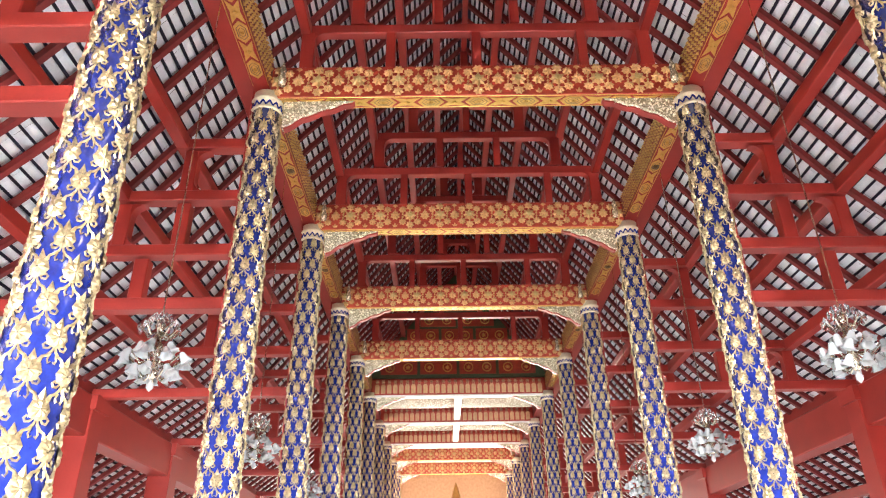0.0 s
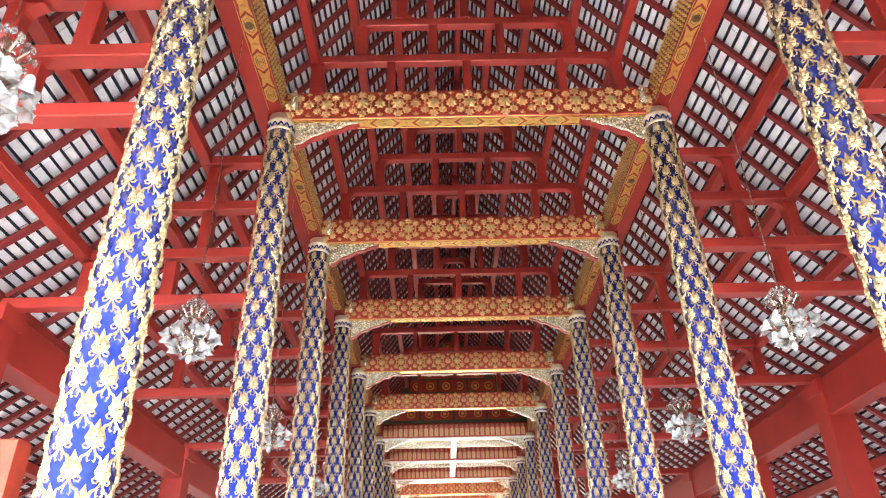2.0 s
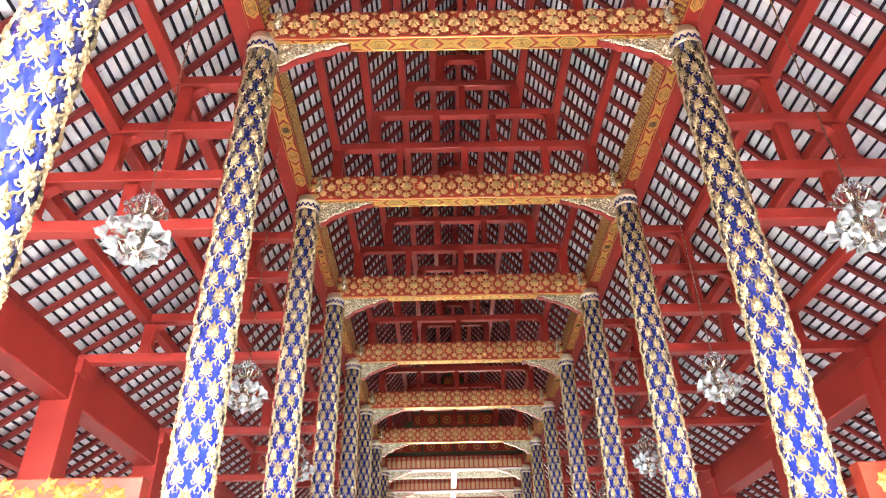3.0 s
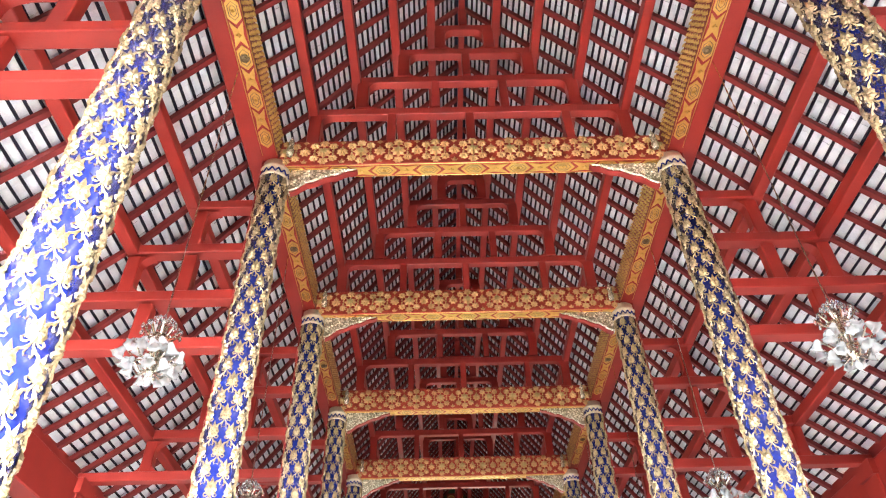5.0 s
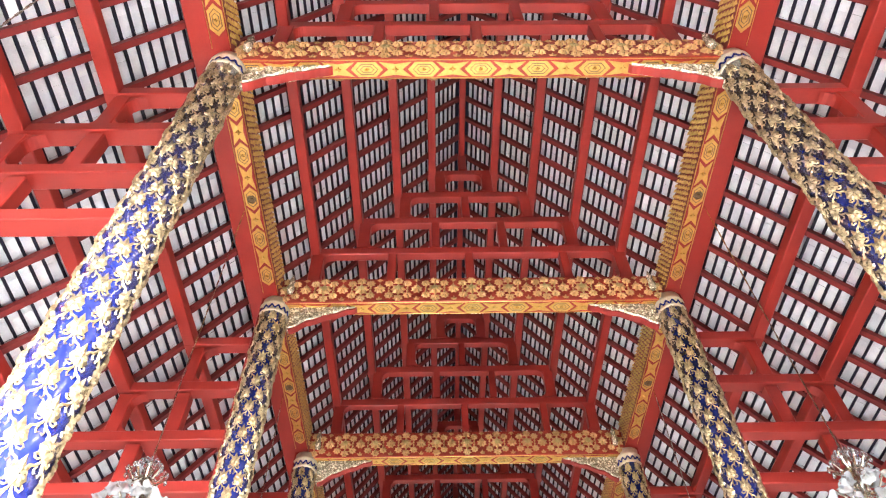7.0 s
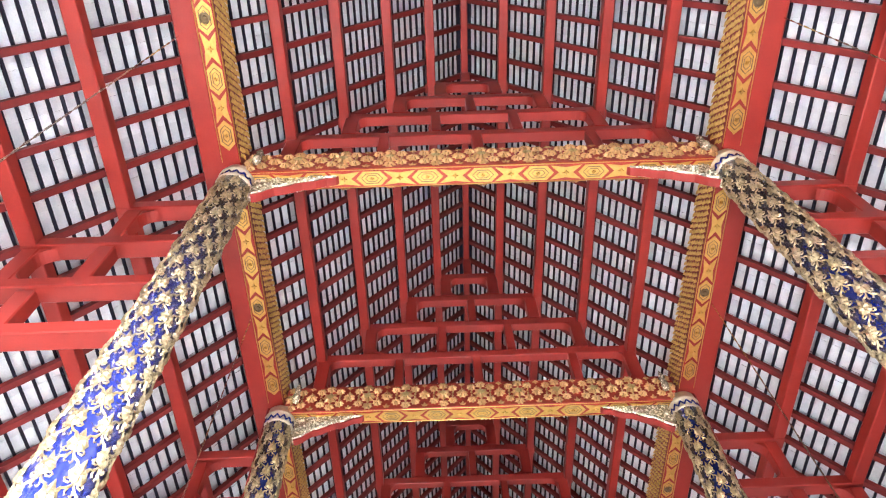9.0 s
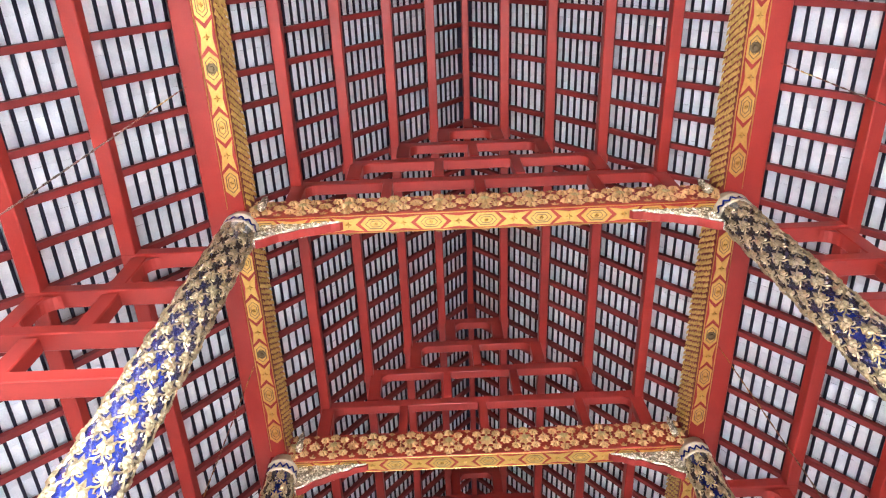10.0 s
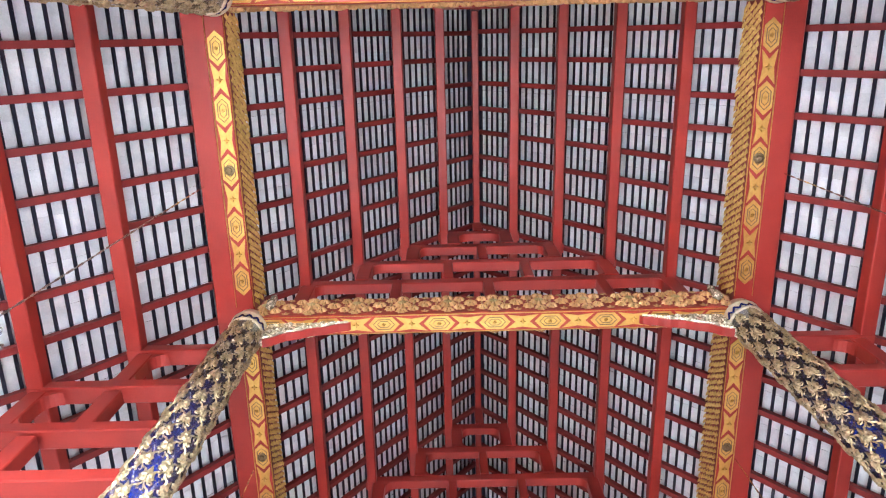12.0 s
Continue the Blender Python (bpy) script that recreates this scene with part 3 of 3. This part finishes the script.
# ---- chandeliers ----
def chandelier():
    t = thing("chandelier", "crystal chandelier with white glass lily shades on a long chain", "chandelier", "hall chandeliers", at=(-3.4, row(-1) - BAY / 2 + 0.19, 5.12))
    bm = B()
    lathe(bm, [(0.01, -0.2), (0.03, -0.18), (0.05, -0.12), (0.03, -0.05), (0.045, 0.02), (0.06, 0.08), (0.03, 0.14), (0.025, 0.24), (0.05, 0.28), (0.015, 0.34)], 12)
    part("stem", bm, CHROME, t, smooth=True)
    bm = B()
    lathe(bm, [(0.004, -0.3), (0.03, -0.27), (0.03, -0.24), (0.006, -0.2)], 8)
    part("drop", bm, glass, t, smooth=True)
    shade = B()
    prof = [(0.012, 0.0), (0.034, 0.015), (0.044, 0.05), (0.052, 0.085), (0.078, 0.11), (0.074, 0.112), (0.046, 0.084), (0.03, 0.03)]
    rings = []
    for r, z in prof:
        # six-lobed lily rim
        rings.append([shade.verts.new((0.74 * r * (1 + (0.18 * math.cos(a * math.pi / 3 * 2) if r > 0.045 else 0)) * math.cos(a * math.pi / 9), 0.74 * r * (1 + (0.18 * math.cos(a * math.pi / 3 * 2) if r > 0.045 else 0)) * math.sin(a * math.pi / 9), -0.9 * z)) for a in range(18)])
    for a, b in zip(rings, rings[1:]):
        for i in range(18):
            shade.faces.new((a[i], a[(i + 1) % 18], b[(i + 1) % 18], b[i]))
    shade.faces.new(rings[0][::-1])
    me = finish("shade", shade, glass, True)
    for n, rad, z, off in ((10, 0.245, -0.01, 0), (8, 0.165, -0.12, 0.3), (6, 0.13, 0.09, 0.5), (10, 0.17, 0.25, 0.2)):
        for i in range(n):
            a = 2 * math.pi * i / n + off
            bm = B()
            pts = [Vector((0.03 * math.cos(a), 0.03 * math.sin(a), z - 0.03)), Vector((rad * 0.55 * math.cos(a), rad * 0.55 * math.sin(a), z - 0.07)), Vector((rad * math.cos(a), rad * math.sin(a), z + 0.02))]
            for p, q in zip(pts, pts[1:]):
                bar(bm, p, q, 0.012, 0.012)
            arm = part("arm", bm, CHROME, t)
            if z < 0.2:
                tilt = random.uniform(14, 34)
                sh = part("shade", me, glass, arm, "white frosted lily shade")
                sh.matrix_basis = pose(rad * math.cos(a), rad * math.sin(a), z + 0.03, tilt * math.sin(a) * -1, tilt * math.cos(a), math.degrees(a))
            else:
                for j in range(4):
                    bm = B()
                    lathe(bm, [(0.003, -0.06), (0.016, -0.04), (0.012, -0.015), (0.002, 0)], 6, (rad * (1 - 0.2 * j) * math.cos(a + 0.2 * j), rad * (1 - 0.2 * j) * math.sin(a + 0.2 * j), z + 0.02 + 0.04 * j))
                    part("crystal", bm, CRYSTAL, arm)
    for o in t.children_recursive:
        if o.parent == t:
            o.scale = (1.08, 1.08, 1.08)
    bm = B()
    for i in range(52):
        z = 0.34 + i * 0.08
        bar(bm, (0, 0, z), (0, 0, z + 0.085), 0.016 if i % 2 else 0.007, 0.007 if i % 2 else 0.016, (1, 0, 0))
    part("chain", bm, CHROME, t, "thin tarnished chain")
    return t


CH = chandelier()
for k in range(-1, GABLE + 1):
    for s in (-1, 1):
        if (k, s) != (-1, -1):
            copy_thing(CH, pose(s * (3.4 if k < 1 else 3.2), row(k) - BAY / 2 + 0.19, 5.12, 0, 0, (k * 50 + s * 20) % 360))


# ---- gable panel where the roof steps down, and the lower hall behind it ----
t = thing("gable_panel", "dark carved gable panel with gilded rings on red", "panel", at=(0, row(GABLE), 0))
bm = B()
outline = [(-3.1, 10.1), (3.1, 10.1)] + [(x, z) for x, z in NAVE[1:]] + [(-x, z) for x, z in NAVE[4:0:-1]]
extrude(bm, outline, lambda u, v, w: (u, w, v), 0.1)
part("board", bm, GREEN, t)
z = 10.18
while z < 13.2:
    half = next((x0 + (x1 - x0) * (z + 0.35 - z0) / (z1 - z0) for (x0, z0), (x1, z1) in zip(NAVE, NAVE[1:]) if z0 <= z + 0.35 <= z1), 0.2) - 0.1
    n = max(1, round(2 * half / 1.35))
    for i in range(n):
        c = (i - (n - 1) / 2) * 2 * half / n
        bm = B()
        w = half / n - 0.05
        box(bm, c - w, c + w, -0.02, 0.0, z + 0.03, z + 0.52)
        pn = part("red_field", bm, BEAM_RED, t)
        for q in (-w * 0.5, w * 0.5):
            bm = B()
            ring = [(c + q + 0.15 * math.cos(a * math.pi / 8), z + 0.27 + 0.15 * math.sin(a * math.pi / 8)) for a in range(17)]
            ribbon(bm, lambda u, v, w2: (u, -0.022 - w2, v), ring, 0.022, 0.03)
            flower(bm, lambda u, v, w2: (u, -0.022 - w2, v), c + q, z + 0.27, 0.10, 8, 0.03)
            part("ring_relief", bm, GOLD, pn)
    z += 0.58


# added unseen board that blocks sky leaks round the gable panel
bm = B()
box(bm, -3.75, 3.75, row(GABLE) + 0.21, row(GABLE) + 0.3, 9.9, 14.5)
tagged(part("gable_backing", bm, RED, None), "plain red board added behind the gable panel to block sky leaks", "wall", kind="structure")


def low_beam(k):
    t = thing("low_tie_beam", "carved beam with a row of scalloped slats under a pale soffit", "beam", "low hall beams", at=(0, row(k), 0))
    bm = B()
    soft_box(bm, -2.95, 2.95, -0.13, 0.13, BZ0, BZ1 - 0.02, 0.012)
    part("body", bm, BEAM_RED, t)
    # white board puts the strong light reflected from below into the underside's colour
    bm = B()
    box(bm, -2.9, 2.9, -0.13, 0.13, BZ0 - 0.06, BZ0 - 0.004)
    part("soffit_board", bm, WHITE, t, "soffit whitened for the light reflected from below")
    for i in range(28):
        u = -2.75 + i * 5.5 / 27
        bm = B()
        extrude(bm, [(u - 0.07, 0.05), (u + 0.07, 0.05), (u + 0.075, 0.3), (u + 0.04, 0.36), (u - 0.04, 0.36), (u - 0.075, 0.3)], lambda a, b, w: (a, -0.132 - w, BZ0 + b), 0.03)
        part("slat", bm, WOODY, t)
    bm = B()
    for i in range(28):
        u = -2.75 + i * 5.5 / 27
        flower(bm, lambda a, b, w: (a, -0.132 - w, BZ0 + b), u, 0.45, 0.08, 6, 0.03)
    part("bud_row", bm, PALE_GOLD, t)
    # mottled silver and gold cove over the buds
    if k > GABLE:
        bm = B()
        extrude(bm, [(-0.12, BZ1 - 0.016), (0.12, BZ1 - 0.016), (0.12, BZ1 + 0.33), (-0.22, BZ1 + 0.33)], lambda a, b, w: (-2.9 + w, a, b), 5.8)
        part("cove", bm, SILVER_GOLD, t, "mottled silver and gold cove")
    for s in (-1, 1):
        br = part("bracket", bracket_mesh(s), SILVER_GOLD, t, "carved silver-gilt bracket")
        part("white_edge", bracket_edge(s), WHITE, br)


WOODY = material("old_gilded_wood", (0.60, 0.35, 0.17), 0.45, dark=(0.44, 0.22, 0.10), scale=8, per_object=0.1)
for k in (7, 8, 9):
    low_beam(k)
for k in (10, 11):
    copy_thing(TIE, pose(0, row(k), 0))
bm = B()
box(bm, -3.3, 3.3, row(GABLE) + 0.12, YE, 10.36, 10.5)
tagged(part("low_ceiling", bm, RED, None), "red painted low ceiling of the far hall", "ceiling", kind="structure")
bm = B()
box(bm, -2.9, 2.9, row(9) + 0.2, YE - 0.05, 10.33, 10.356)
tagged(part("white_ceiling_board", bm, WHITE, None), "white painted ceiling boarding at the hall end", "ceiling", kind="structure")
bm = B()
soft_box(bm, -0.12, 0.12, row(7) + 0.14, row(9) - 0.14, 9.52, 9.75, 0.01)
tagged(part("ridge_board", bm, WHITE, None), "white board running along the low ceiling", "board")
for s in (-1, 1):
    bm = B()
    soft_box(bm, min(s * 2.96, s * 3.44), max(s * 2.96, s * 3.44), row(GABLE), YE, 9.62, 10.12, 0.015)
    tagged(part("low_plate_beam", bm, RED, None), "plain red plate beam of the low hall", "beam")
# end wall with its tall opening, and the front wall behind the camera
for nm, y in (("wall_end", YE), ("wall_front", Y0 - 0.3)):
    t = thing(nm, "red and white end wall with a tall opening", "wall", kind="structure")
    bm = B()
    box(bm, -10, -3.4, y, y + 0.3, 0, 7.2)
    box(bm, 3.4, 10, y, y + 0.3, 0, 7.2)
    box(bm, -3.4, 3.4, y, y + 0.3, 8.8 if y < 0 else 6.4, 14.2)
    part("masonry", bm, WHITE if y < 0 else WOODY, t)


# ---- gilded statue at the end of the hall ----
bm = B()
lathe(bm, [(r, 0.83 * z) for r, z in [(2.6, 0), (2.6, 1.2), (2.2, 1.3), (2.3, 2.0), (1.9, 2.5), (1.2, 3.1), (1.25, 4.6), (1.45, 5.4), (0.9, 5.9), (0.4, 6.1), (0.42, 6.3), (0.62, 6.8), (0.66, 7.3), (0.5, 7.75), (0.36, 7.95), (0.3, 8.15), (0.2, 8.3), (0.14, 8.6), (0.06, 8.9), (0.012, 9.1)]], 24, (-0.05, 36.0, 0))
tagged(part("gilded_statue", bm, GOLD, None, smooth=True), "large gilded seated statue with a pointed finial", "statue")
